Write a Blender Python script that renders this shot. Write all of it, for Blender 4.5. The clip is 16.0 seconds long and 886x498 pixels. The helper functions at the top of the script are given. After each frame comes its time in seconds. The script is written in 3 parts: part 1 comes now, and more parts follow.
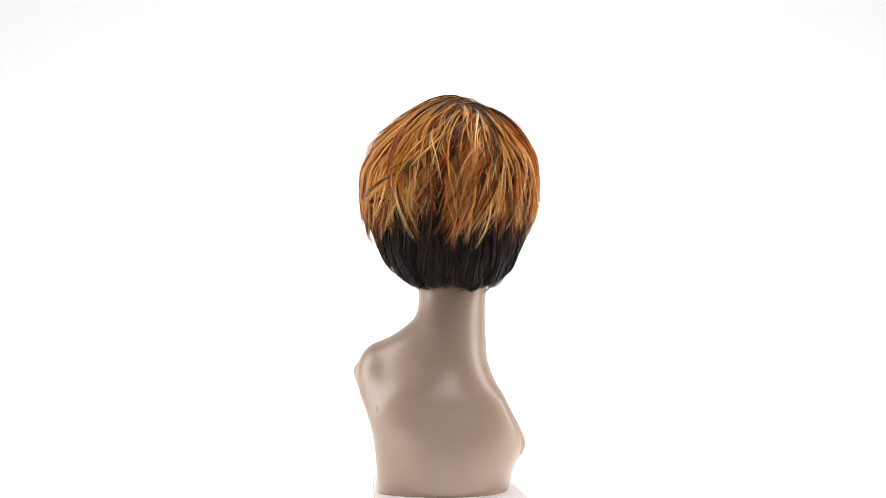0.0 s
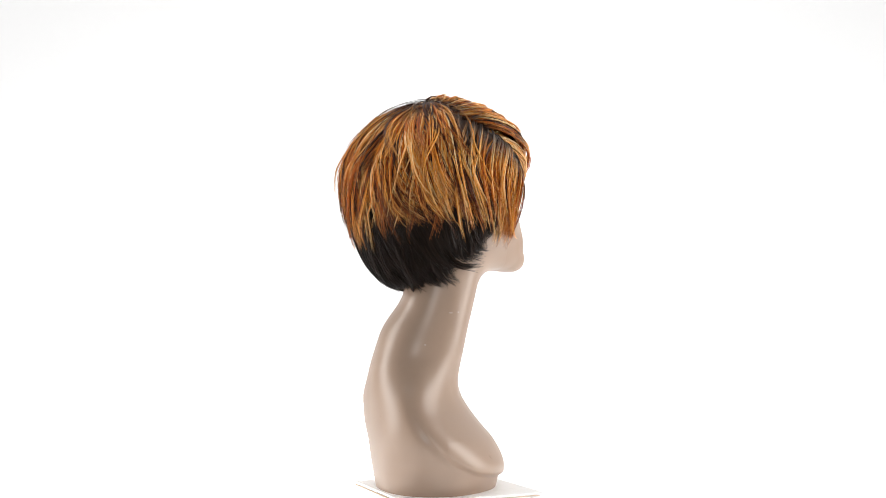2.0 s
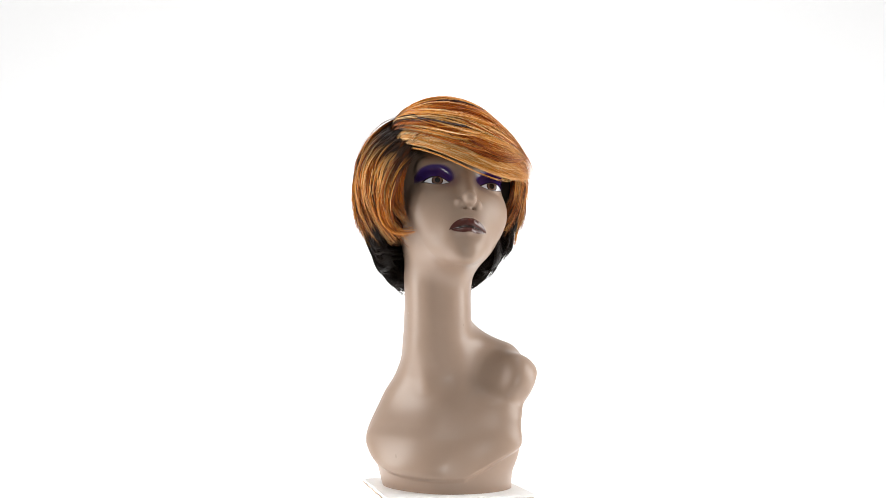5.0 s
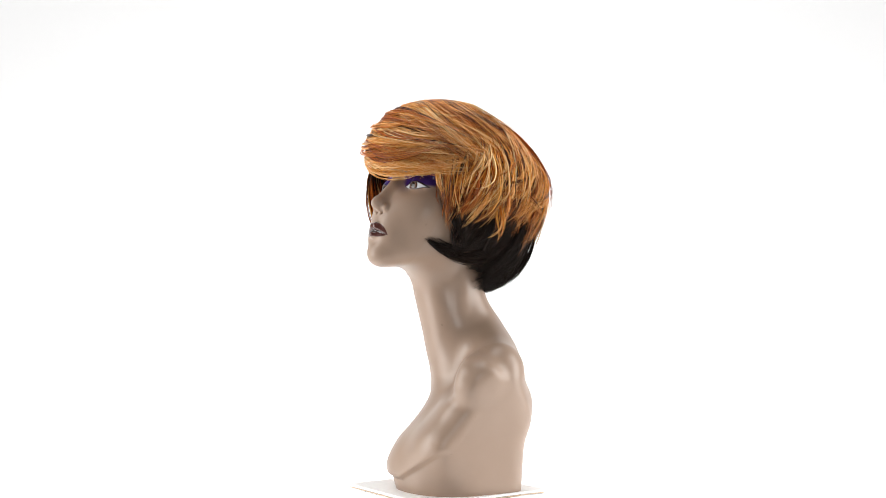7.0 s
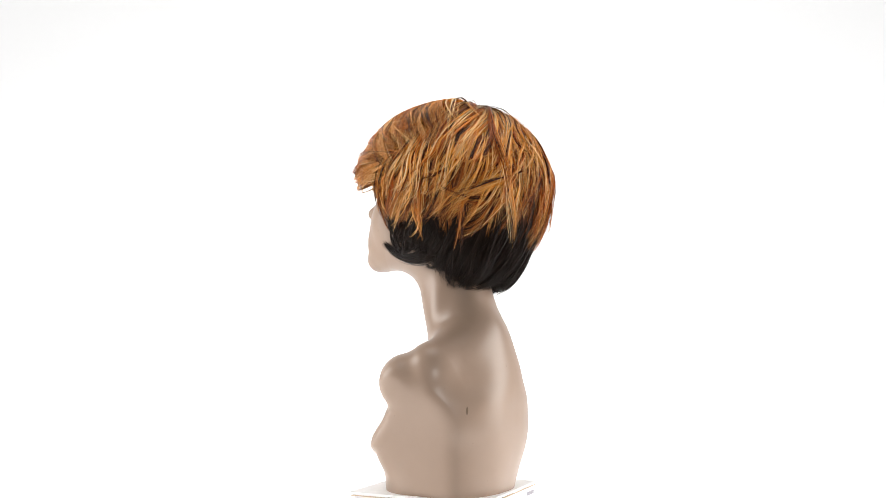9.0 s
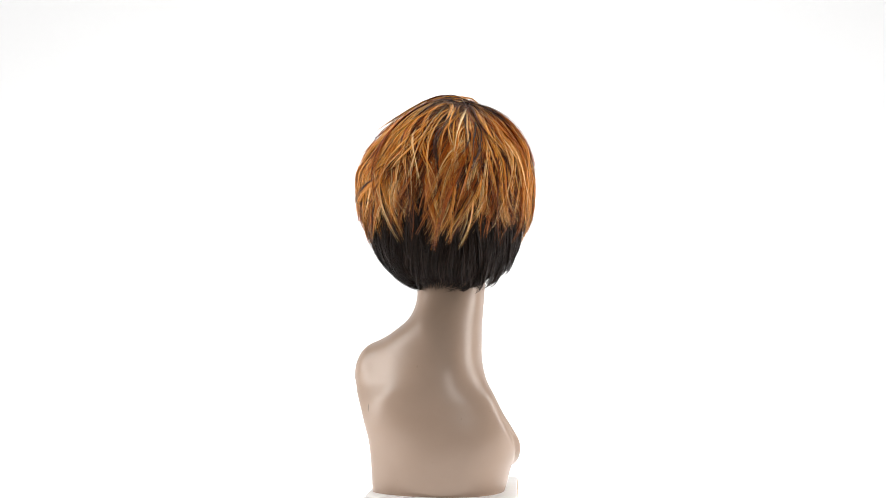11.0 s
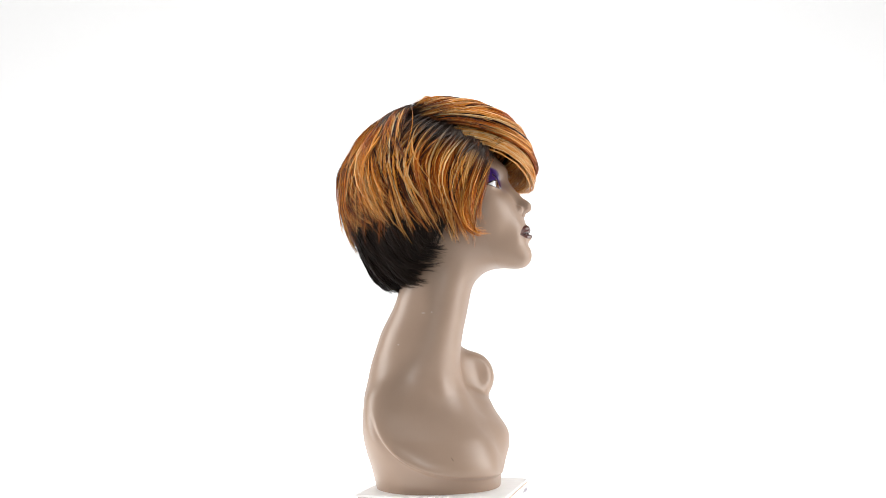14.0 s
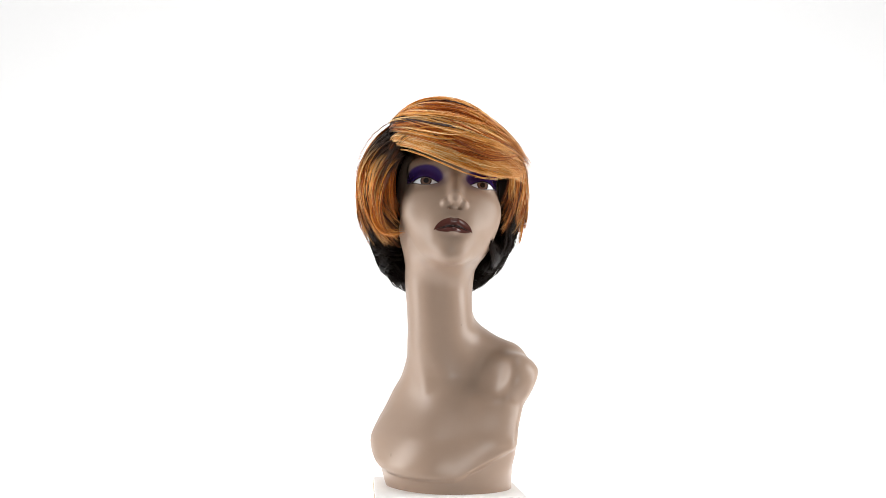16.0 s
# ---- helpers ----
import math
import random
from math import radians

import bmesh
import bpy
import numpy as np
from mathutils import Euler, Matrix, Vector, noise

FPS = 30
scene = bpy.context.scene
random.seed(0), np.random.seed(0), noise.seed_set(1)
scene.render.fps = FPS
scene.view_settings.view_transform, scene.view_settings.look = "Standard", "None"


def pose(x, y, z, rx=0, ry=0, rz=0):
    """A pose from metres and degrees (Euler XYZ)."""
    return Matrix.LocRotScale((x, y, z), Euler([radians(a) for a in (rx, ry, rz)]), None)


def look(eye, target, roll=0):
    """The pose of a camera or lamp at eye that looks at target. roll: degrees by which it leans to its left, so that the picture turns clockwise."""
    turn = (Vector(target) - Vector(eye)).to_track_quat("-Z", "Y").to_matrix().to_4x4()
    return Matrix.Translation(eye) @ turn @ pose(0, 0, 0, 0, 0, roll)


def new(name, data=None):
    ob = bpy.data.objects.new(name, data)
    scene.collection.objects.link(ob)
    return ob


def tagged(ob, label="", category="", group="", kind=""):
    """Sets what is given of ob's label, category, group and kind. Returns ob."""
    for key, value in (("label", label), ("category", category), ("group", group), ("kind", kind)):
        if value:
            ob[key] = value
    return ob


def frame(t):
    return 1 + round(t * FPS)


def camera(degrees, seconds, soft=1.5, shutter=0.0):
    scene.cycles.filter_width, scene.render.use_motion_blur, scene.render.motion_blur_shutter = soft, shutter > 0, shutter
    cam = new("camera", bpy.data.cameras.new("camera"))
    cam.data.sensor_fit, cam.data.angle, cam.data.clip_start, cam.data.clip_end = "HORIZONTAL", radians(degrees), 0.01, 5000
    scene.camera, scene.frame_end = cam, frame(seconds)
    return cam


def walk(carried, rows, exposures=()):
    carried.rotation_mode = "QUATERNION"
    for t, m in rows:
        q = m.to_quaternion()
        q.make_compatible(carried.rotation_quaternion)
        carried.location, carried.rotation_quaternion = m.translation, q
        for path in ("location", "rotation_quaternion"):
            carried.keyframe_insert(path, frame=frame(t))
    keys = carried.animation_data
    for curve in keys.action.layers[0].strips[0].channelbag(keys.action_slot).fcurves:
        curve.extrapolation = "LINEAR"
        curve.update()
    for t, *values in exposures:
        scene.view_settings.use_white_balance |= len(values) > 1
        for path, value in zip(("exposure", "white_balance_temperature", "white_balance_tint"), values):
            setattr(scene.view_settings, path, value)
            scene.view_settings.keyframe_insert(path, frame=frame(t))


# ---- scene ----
# A still camera looks up a little at a mannequin bust that is turned step by step.
cam = camera(51.51, 16.0, soft=0.8)
CAMERA_POSE = pose(-0.0036, -1.30, 0.206, 95.45, 0, 0)
walk(cam, [(0.0, CAMERA_POSE), (16.0, CAMERA_POSE)])

# ---- light: a white photo tent with soft boxes at both sides ----
world = bpy.data.worlds.new("studio_world")
scene.world = world
world.use_nodes = True
world.node_tree.nodes["Background"].inputs[0].default_value = (1.0, 0.99, 0.98, 1)
world.node_tree.nodes["Background"].inputs[1].default_value = 0.18
scene.view_settings.exposure = 0.0


def soft_box(name, eye, target, width, height, watts):
    lamp = bpy.data.lights.new(name, "AREA")
    lamp.shape, lamp.size, lamp.size_y, lamp.energy = "RECTANGLE", width, height, watts
    lamp.color = (1.0, 0.985, 0.96)
    ob = new(name, lamp)
    ob.matrix_world = look(eye, target)
    return tagged(ob, "white studio soft box lamp", "lamp")


soft_box("soft_box", (-1.14, -0.06, 0.50), (0, 0, 0.33), 0.5, 1.1, 13)
soft_box("soft_box", (1.14, -0.06, 0.50), (0, 0, 0.33), 0.5, 1.1, 13)
soft_box("top_light", (0.0, -0.1, 1.6), (0, 0, 0.3), 1.0, 0.8, 14)
soft_box("soft_box", (0.25, -2.1, 0.36), (0, 0, 0.38), 0.42, 0.42, 10)


# ---- materials ----
class Nodes:
    """A short way to write node materials."""

    def __init__(self, name, roughness=0.5):
        self.mat = bpy.data.materials.new(name)
        self.mat.use_nodes = True
        self.tree = self.mat.node_tree
        self.bsdf = self.tree.nodes["Principled BSDF"]
        self.bsdf.inputs["Roughness"].default_value = roughness

    def add(self, kind, **inputs):
        node = self.tree.nodes.new(kind)
        for key, value in inputs.items():
            self.put(node, key, value)
        return node

    def put(self, node, key, value):
        socket = node.inputs[int(key[1:])] if key[0] == "i" and key[1:].isdigit() else node.inputs[key]
        if isinstance(value, bpy.types.NodeSocket):
            self.tree.links.new(value, socket)
        else:
            socket.default_value = value

    def math(self, op, a, b=0.0, clamp=False):
        node = self.add("ShaderNodeMath", i0=a, i1=b)
        node.operation, node.use_clamp = op, clamp
        return node.outputs[0]

    def ramp(self, value, stops):
        node = self.add("ShaderNodeValToRGB", Fac=value)
        ramp = node.color_ramp
        while len(ramp.elements) < len(stops):
            ramp.elements.new(0.5)
        for element, (at, colour) in zip(ramp.elements, stops):
            element.position, element.color = at, (*colour, 1)
        return node.outputs[0]

    def mix(self, fac, a, b):
        node = self.add("ShaderNodeMix")
        node.data_type = "RGBA"
        for index, value in ((0, fac), (6, a), (7, b)):
            if isinstance(value, bpy.types.NodeSocket):
                self.tree.links.new(value, node.inputs[index])
            else:
                node.inputs[index].default_value = value if index == 0 else (*value, 1)
        return node.outputs[2]

    def coords(self):
        return self.add("ShaderNodeTexCoord").outputs["Object"]

    def noise(self, scale, detail=3.0, vector=None):
        node = self.add("ShaderNodeTexNoise", Scale=scale, Detail=detail)
        if vector is not None:
            self.put(node, "Vector", vector)
        return node.outputs[0]

    def bump(self, height, strength, distance):
        node = self.add("ShaderNodeBump", Height=height, Strength=strength, Distance=distance)
        self.put(self.bsdf, "Normal", node.outputs[0])


def plain(name, colour, roughness, grain=60.0, spread=0.06, depth=0.0004):
    n = Nodes(name, roughness)
    fine = n.noise(grain, 4.0, n.coords())
    low = tuple(c * (1 - spread) for c in colour)
    high = tuple(min(1.0, c * (1 + spread)) for c in colour)
    n.put(n.bsdf, "Base Color", n.mix(fine, low, high))
    n.bump(fine, 0.25, depth)
    return n.mat


BACKDROP = Nodes("glowing_backdrop_cloth", 0.9)
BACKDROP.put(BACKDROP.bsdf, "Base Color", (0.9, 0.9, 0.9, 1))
# part of the cloth's brightness is added emission, not lamp light
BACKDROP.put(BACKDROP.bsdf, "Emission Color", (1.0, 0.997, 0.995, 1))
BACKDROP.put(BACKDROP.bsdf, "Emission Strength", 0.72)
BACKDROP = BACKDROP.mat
CARTON_WHITE = plain("white_carton", (0.95, 0.95, 0.95), 0.6)
CARTON_TAN = plain("raw_cardboard_edge", (0.62, 0.47, 0.32), 0.8)
STUDIO_FLOOR = plain("grey_studio_floor", (0.30, 0.29, 0.28), 0.7, 8.0, 0.12)
INK = plain("grey_print", (0.36, 0.34, 0.37), 0.6)


# ---- face frame: where the mannequin's face looks ----
MID_EYES = Vector((0.0115, -0.078, 0.4135))
FACE = Euler((radians(-16), radians(4.0), radians(5.0)), "XYZ").to_matrix()
SIDE, FRONT, UP = FACE @ Vector((1, 0, 0)), FACE @ Vector((0, -1, 0)), FACE @ Vector((0, 0, 1))


def on_face(a, b, c):
    """A place a metres to the mannequin's left, b up and c forward of the middle between its eyes."""
    return MID_EYES + SIDE * a + UP * b + FRONT * c


def hair_material(name, black=False):
    """Dyed hair: u of the map runs from root to tip, v is the lock's own shade."""
    n = Nodes(name, 0.3)
    uv = n.add("ShaderNodeSeparateXYZ", Vector=n.add("ShaderNodeUVMap").outputs[0])
    along, shade = uv.outputs[0], uv.outputs[1]
    own = n.add("ShaderNodeNewGeometry").outputs["Random Per Island"]
    if black:
        colour = n.mix(own, (0.008, 0.005, 0.004), (0.026, 0.016, 0.012))
    else:
        tone = n.math("ADD", n.math("MULTIPLY", shade, 0.74), n.math("MULTIPLY", own, 0.26))
        mid = n.ramp(tone, [(0.0, (0.020, 0.007, 0.003)), (0.24, (0.06, 0.016, 0.005)), (0.40, (0.30, 0.060, 0.007)),
                            (0.58, (0.52, 0.130, 0.012)), (0.78, (0.80, 0.34, 0.055)), (1.0, (0.97, 0.76, 0.42))])
        root = n.mix(own, (0.012, 0.007, 0.005), (0.05, 0.025, 0.015))
        rooted = n.mix(n.ramp(along, [(0.05, (0, 0, 0)), (0.42, (1, 1, 1))]), root, mid)
        tip = n.mix(own, (0.48, 0.17, 0.03), (0.90, 0.62, 0.30))
        amount = n.math("MULTIPLY", n.ramp(along, [(0.66, (0, 0, 0)), (1.0, (1, 1, 1))]), n.math("MULTIPLY", shade, 0.5))
        colour = n.mix(amount, rooted, tip)
    n.put(n.bsdf, "Base Color", colour)
    n.put(n.bsdf, "Specular IOR Level", 0.10 if black else 0.22)
    return n.mat


HAIR = hair_material("copper_blond_hair")
HAIR_BLACK = hair_material("black_brown_hair", True)
CAP = plain("dark_wig_cap", (0.030, 0.017, 0.011), 0.8, 300.0)


def mannequin_paint():
    """Taupe matt lacquer with glossy painted lids, eyes and lips, placed on the face frame."""
    n = Nodes("mannequin_lacquer", 0.42)
    at = n.add("ShaderNodeVectorMath", i0=n.coords(), i1=tuple(MID_EYES))
    at.operation = "SUBTRACT"

    def axis(v):
        node = n.add("ShaderNodeVectorMath", i0=at.outputs[0], i1=tuple(v))
        node.operation = "DOT_PRODUCT"
        return node.outputs["Value"]

    a, b, c = axis(SIDE), axis(UP), axis(FRONT)
    front = n.math("GREATER_THAN", c, -0.03)

    def step(value, edge, soft):
        """1 where value is above edge, over a soft border."""
        node = n.add("ShaderNodeMapRange", Value=value)
        node.interpolation_type = "SMOOTHSTEP"
        for key, v in (("From Min", edge - soft), ("From Max", edge + soft)):
            n.put(node, key, v)
        return node.outputs[0]

    def oval(x0, y0, rx, ry, soft=0.06, lean=0.0):
        dx, dy = n.math("SUBTRACT", x, x0), n.math("SUBTRACT", y, y0)
        dy = n.math("ADD", dy, n.math("MULTIPLY", dx, lean))
        qx, qy = n.math("DIVIDE", dx, rx), n.math("DIVIDE", dy, ry)
        r = n.math("SQRT", n.math("ADD", n.math("MULTIPLY", qx, qx), n.math("MULTIPLY", qy, qy)))
        return n.math("SUBTRACT", 1.0, step(r, 1.0, soft))

    def both(p, q):
        return n.math("MULTIPLY", p, q)

    grain = n.noise(35.0, 5.0, n.coords())
    speck = n.noise(900.0, 2.0, n.coords())
    base = n.mix(grain, (0.318, 0.222, 0.164), (0.348, 0.246, 0.184))
    scuff = n.math("GREATER_THAN", n.noise(140.0, 1.0, n.coords()), 0.795)
    colour = n.mix(n.math("MULTIPLY", scuff, 0.35), base, (0.20, 0.14, 0.10))
    # eyes: x runs outwards from the nose
    x, y = n.math("SUBTRACT", n.math("ABSOLUTE", a), 0.002), n.math("ADD", b, 0.004)
    lid = both(oval(0.0375, 0.0110, 0.0240, 0.0140, 0.14, -0.12), front)
    inner = both(oval(0.022, 0.004, 0.013, 0.013, 0.45), front)
    colour = n.mix(n.math("MULTIPLY", inner, 0.30), colour, (0.06, 0.03, 0.12))
    colour = n.mix(lid, colour, (0.042, 0.018, 0.125))
    # almond: where two large circles overlap
    up_arc, low_arc = oval(0.0365, -0.0235, 0.0282, 0.0282, 0.02, -0.06), oval(0.0365, 0.0265, 0.0312, 0.0312, 0.02, -0.06)
    liner = both(both(oval(0.0370, -0.0235, 0.0302, 0.0300, 0.03, -0.06), oval(0.0370, 0.0265, 0.0322, 0.0320, 0.02, -0.06)), front)
    colour = n.mix(liner, colour, (0.012, 0.006, 0.008))
    almond = both(both(up_arc, low_arc), front)
    colour = n.mix(almond, colour, (0.72, 0.74, 0.78))
    iris = both(oval(0.0362, 0.0008, 0.0076, 0.0076, 0.05), almond)
    colour = n.mix(iris, colour, (0.03, 0.015, 0.012))
    colour = n.mix(both(oval(0.0362, 0.0008, 0.0062, 0.0062, 0.08), almond), colour, (0.13, 0.075, 0.055))
    colour = n.mix(both(oval(0.0362, 0.0008, 0.0036, 0.0036, 0.1), almond), colour, (0.008, 0.006, 0.006))
    # lips, bowed down to the corners
    x, y = a, n.math("ADD", b, n.math("MULTIPLY", n.math("MULTIPLY", a, a), 7.0))
    part_line = step(y, -0.0736, 0.0005)
    bow = n.math("MAXIMUM", oval(0.0070, -0.0750, 0.0185, 0.0125, 0.05), oval(-0.0070, -0.0750, 0.0185, 0.0125, 0.05))
    upper = both(bow, part_line)
    lower = both(oval(0.0, -0.0710, 0.0235, 0.0110, 0.05), n.math("SUBTRACT", 1.0, part_line))
    lips = both(n.math("MAXIMUM", upper, lower), front)
    colour = n.mix(lips, colour, (0.070, 0.018, 0.013))
    slit = both(both(oval(0.0, -0.0737, 0.023, 0.0011, 0.4), front), lips)
    colour = n.mix(slit, colour, (0.010, 0.004, 0.004))
    # chips and ticks in the lacquer
    def spot(place, radii):
        off = n.add("ShaderNodeVectorMath", i0=n.coords(), i1=place)
        off.operation = "SUBTRACT"
        scaled = n.add("ShaderNodeVectorMath", i0=off.outputs[0], i1=radii)
        scaled.operation = "DIVIDE"
        far = n.add("ShaderNodeVectorMath", i0=scaled.outputs[0])
        far.operation = "LENGTH"
        return n.math("SUBTRACT", 1.0, step(far.outputs["Value"], 1.0, 0.2))

    for place, radii, tint, amount in (
            ((0.097, 0.083, 0.112), (0.02, 0.0011, 0.0055), (0.12, 0.08, 0.05), 0.8),
            ((-0.056, 0.0124, 0.238), (0.02, 0.0030, 0.0009), (0.60, 0.54, 0.48), 0.4),
            ((-0.056, 0.0010, 0.239), (0.02, 0.0012, 0.0010), (0.60, 0.54, 0.48), 0.4),
            ((-0.055, 0.0490, 0.195), (0.02, 0.0015, 0.0011), (0.60, 0.54, 0.48), 0.4),
            ((-0.074, -0.020, 0.046), (0.0012, 0.02, 0.0040), (0.14, 0.09, 0.06), 0.6),
            ((0.022, -0.030, 0.222), (0.0010, 0.02, 0.0012), (0.13, 0.09, 0.06), 0.7)):
        colour = n.mix(n.math("MULTIPLY", spot(place, radii), amount), colour, tint)
    n.put(n.bsdf, "Base Color", colour)
    gloss = n.math("MAXIMUM", n.math("MAXIMUM", lid, almond), n.math("MULTIPLY", lips, 0.75))
    face = both(step(b, -0.115, 0.02), front)
    n.put(n.bsdf, "Roughness", n.math("SUBTRACT", n.math("ADD", 0.31, n.math("MULTIPLY", grain, 0.08)), n.math("ADD", n.math("MULTIPLY", gloss, 0.25), n.math("MULTIPLY", face, -0.04))))
    n.put(n.bsdf, "Specular IOR Level", n.math("SUBTRACT", n.math("SUBTRACT", 0.5, n.math("MULTIPLY", face, 0.14)), n.math("MULTIPLY", n.math("MAXIMUM", lips, lid), -0.14)))
    n.bump(speck, 0.05, 0.0002)
    return n.mat


LACQUER = mannequin_paint()


# ---- structure: white sweep ----
def mesh_object(name, verts, faces, material, parent=None, smooth=False, label=""):
    me = bpy.data.meshes.new(name)
    me.from_pydata([tuple(v) for v in verts], [], [tuple(f) for f in faces])
    me.materials.append(material)
    if smooth:
        me.polygons.foreach_set("use_smooth", [True] * len(me.polygons))
    me.update()
    ob = new(name, me)
    if parent:
        ob.parent = parent
    return tagged(ob, label) if label else ob


def part(name, bm, material, parent, label=""):
    me = bpy.data.meshes.new(name)
    bm.to_mesh(me)
    bm.free()
    me.materials.append(material)
    ob = new(name, me)
    ob.parent = parent
    return tagged(ob, label) if label else ob


BOX_HEIGHT = 0.09
BASE = -0.014  # height of the bust's underside


def build_sweep():
    """Seamless white cloth with an added glow: table, curve and back wall, open towards the camera."""
    rows = [(-0.45, -0.86), (-0.45, BASE - BOX_HEIGHT - 0.02), (-0.43, BASE - BOX_HEIGHT)] + [(1.6 + 0.8 * math.sin(t * math.pi / 24), 0.8 - 0.8 * math.cos(t * math.pi / 24) - BOX_HEIGHT + BASE) for t in range(13)] + [(2.4, 3.2)]
    verts, faces = [], []
    for y, z in rows:
        verts += [(-3.2, y, z), (3.2, y, z)]
    for i in range(len(rows) - 1):
        faces.append((2 * i, 2 * i + 1, 2 * i + 3, 2 * i + 2))
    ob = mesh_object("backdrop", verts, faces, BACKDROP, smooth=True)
    tagged(ob, "seamless white studio backdrop sweep with an added glow of its own", "backdrop", kind="structure")
    solid = ob.modifiers.new("thickness", "SOLIDIFY")
    solid.thickness, solid.offset = 0.01, -1


build_sweep()


def build_floor():
    """Grey studio floor round the table."""
    ob = mesh_object("floor", [(-3.6, -4, -0.87), (3.6, -4, -0.87), (3.6, 2.8, -0.87), (-3.6, 2.8, -0.87)], [(0, 1, 2, 3)], STUDIO_FLOOR)
    tagged(ob, "plain grey studio floor", "floor", kind="structure")


build_floor()


# ---- carton under the bust ----
def box_bmesh(size, place=(0, 0, 0), bevel=0.0, turn=0.0):
    bm = bmesh.new()
    bmesh.ops.create_cube(bm, size=1)
    bmesh.ops.scale(bm, vec=size, verts=bm.verts)
    if bevel:
        bmesh.ops.bevel(bm, geom=list(bm.edges), offset=bevel, segments=2, affect="EDGES")
    bmesh.ops.rotate(bm, cent=(0, 0, 0), matrix=Matrix.Rotation(turn, 3, "Z"), verts=bm.verts)
    bmesh.ops.translate(bm, vec=place, verts=bm.verts)
    return bm


def build_carton():
    carton = tagged(new("carton"), "small white cardboard box with tan cut edges under the bust", "box")
    s, t = 0.198, 0.003
    carton.location = (0, 0, BASE)
    turn = radians(5)
    for i in range(4):
        a = turn + i * math.pi / 2
        out = Vector((math.sin(a), -math.cos(a), 0))
        part("side_wall", box_bmesh((s - 0.001, t, BOX_HEIGHT - 0.006), (*(out * (s / 2 - t / 2)).to_2d(), -BOX_HEIGHT / 2 - 0.003), 0.0008, a), CARTON_WHITE, carton)
        part("cut_edge", box_bmesh((s - 0.012, 0.0012, 0.0010), (*(out * (s / 2 + 0.0004)).to_2d(), -0.0042), 0.0003, a), CARTON_TAN, carton, "tan raw cardboard edge")
        # plain bars for print that cannot be read
        wide = Vector((math.cos(a), math.sin(a), 0))
        for j in range(7):
            w = 0.0018 + 0.0009 * ((j * 7 + i * 3) % 3)
            spot = out * (s / 2 + 0.0002) + wide * (s / 2 - 0.016 - 0.0042 * j)
            part("print_bar", box_bmesh((w, 0.0006, 0.005), (spot.x, spot.y, -0.013), 0, a), INK, carton, "grey printed bar")
    part("lid", box_bmesh((s, s, t), (0, 0, -t / 2 - 0.0005), 0.001, turn), CARTON_WHITE, carton, "white flat lid")
    return carton


CARTON = build_carton()


# ---- mannequin bust, one smooth shell drawn as a blend of rounded forms ----
def blend(a, b, k):
    """Smooth union of two distance fields."""
    h = np.clip(0.5 + 0.5 * (b - a) / k, 0, 1)
    return b + (a - b) * h - k * h * (1 - h)


def carve(a, b, k):
    """Smoothly takes b away from a."""
    return -blend(-a, b, k)


def spline(z, at, values):
    """Smooth curve through a few values (Catmull-Rom)."""
    at, values = np.asarray(at, float), np.asarray(values, float)
    slope = np.gradient(values, at)
    i = np.clip(np.searchsorted(at, z) - 1, 0, len(at) - 2)
    w = at[i + 1] - at[i]
    t = np.clip((z - at[i]) / w, 0, 1)
    h00, h10, h01, h11 = 2 * t**3 - 3 * t**2 + 1, t**3 - 2 * t**2 + t, -2 * t**3 + 3 * t**2, t**3 - t**2
    return h00 * values[i] + h10 * w * slope[i] + h01 * values[i + 1] + h11 * w * slope[i + 1]


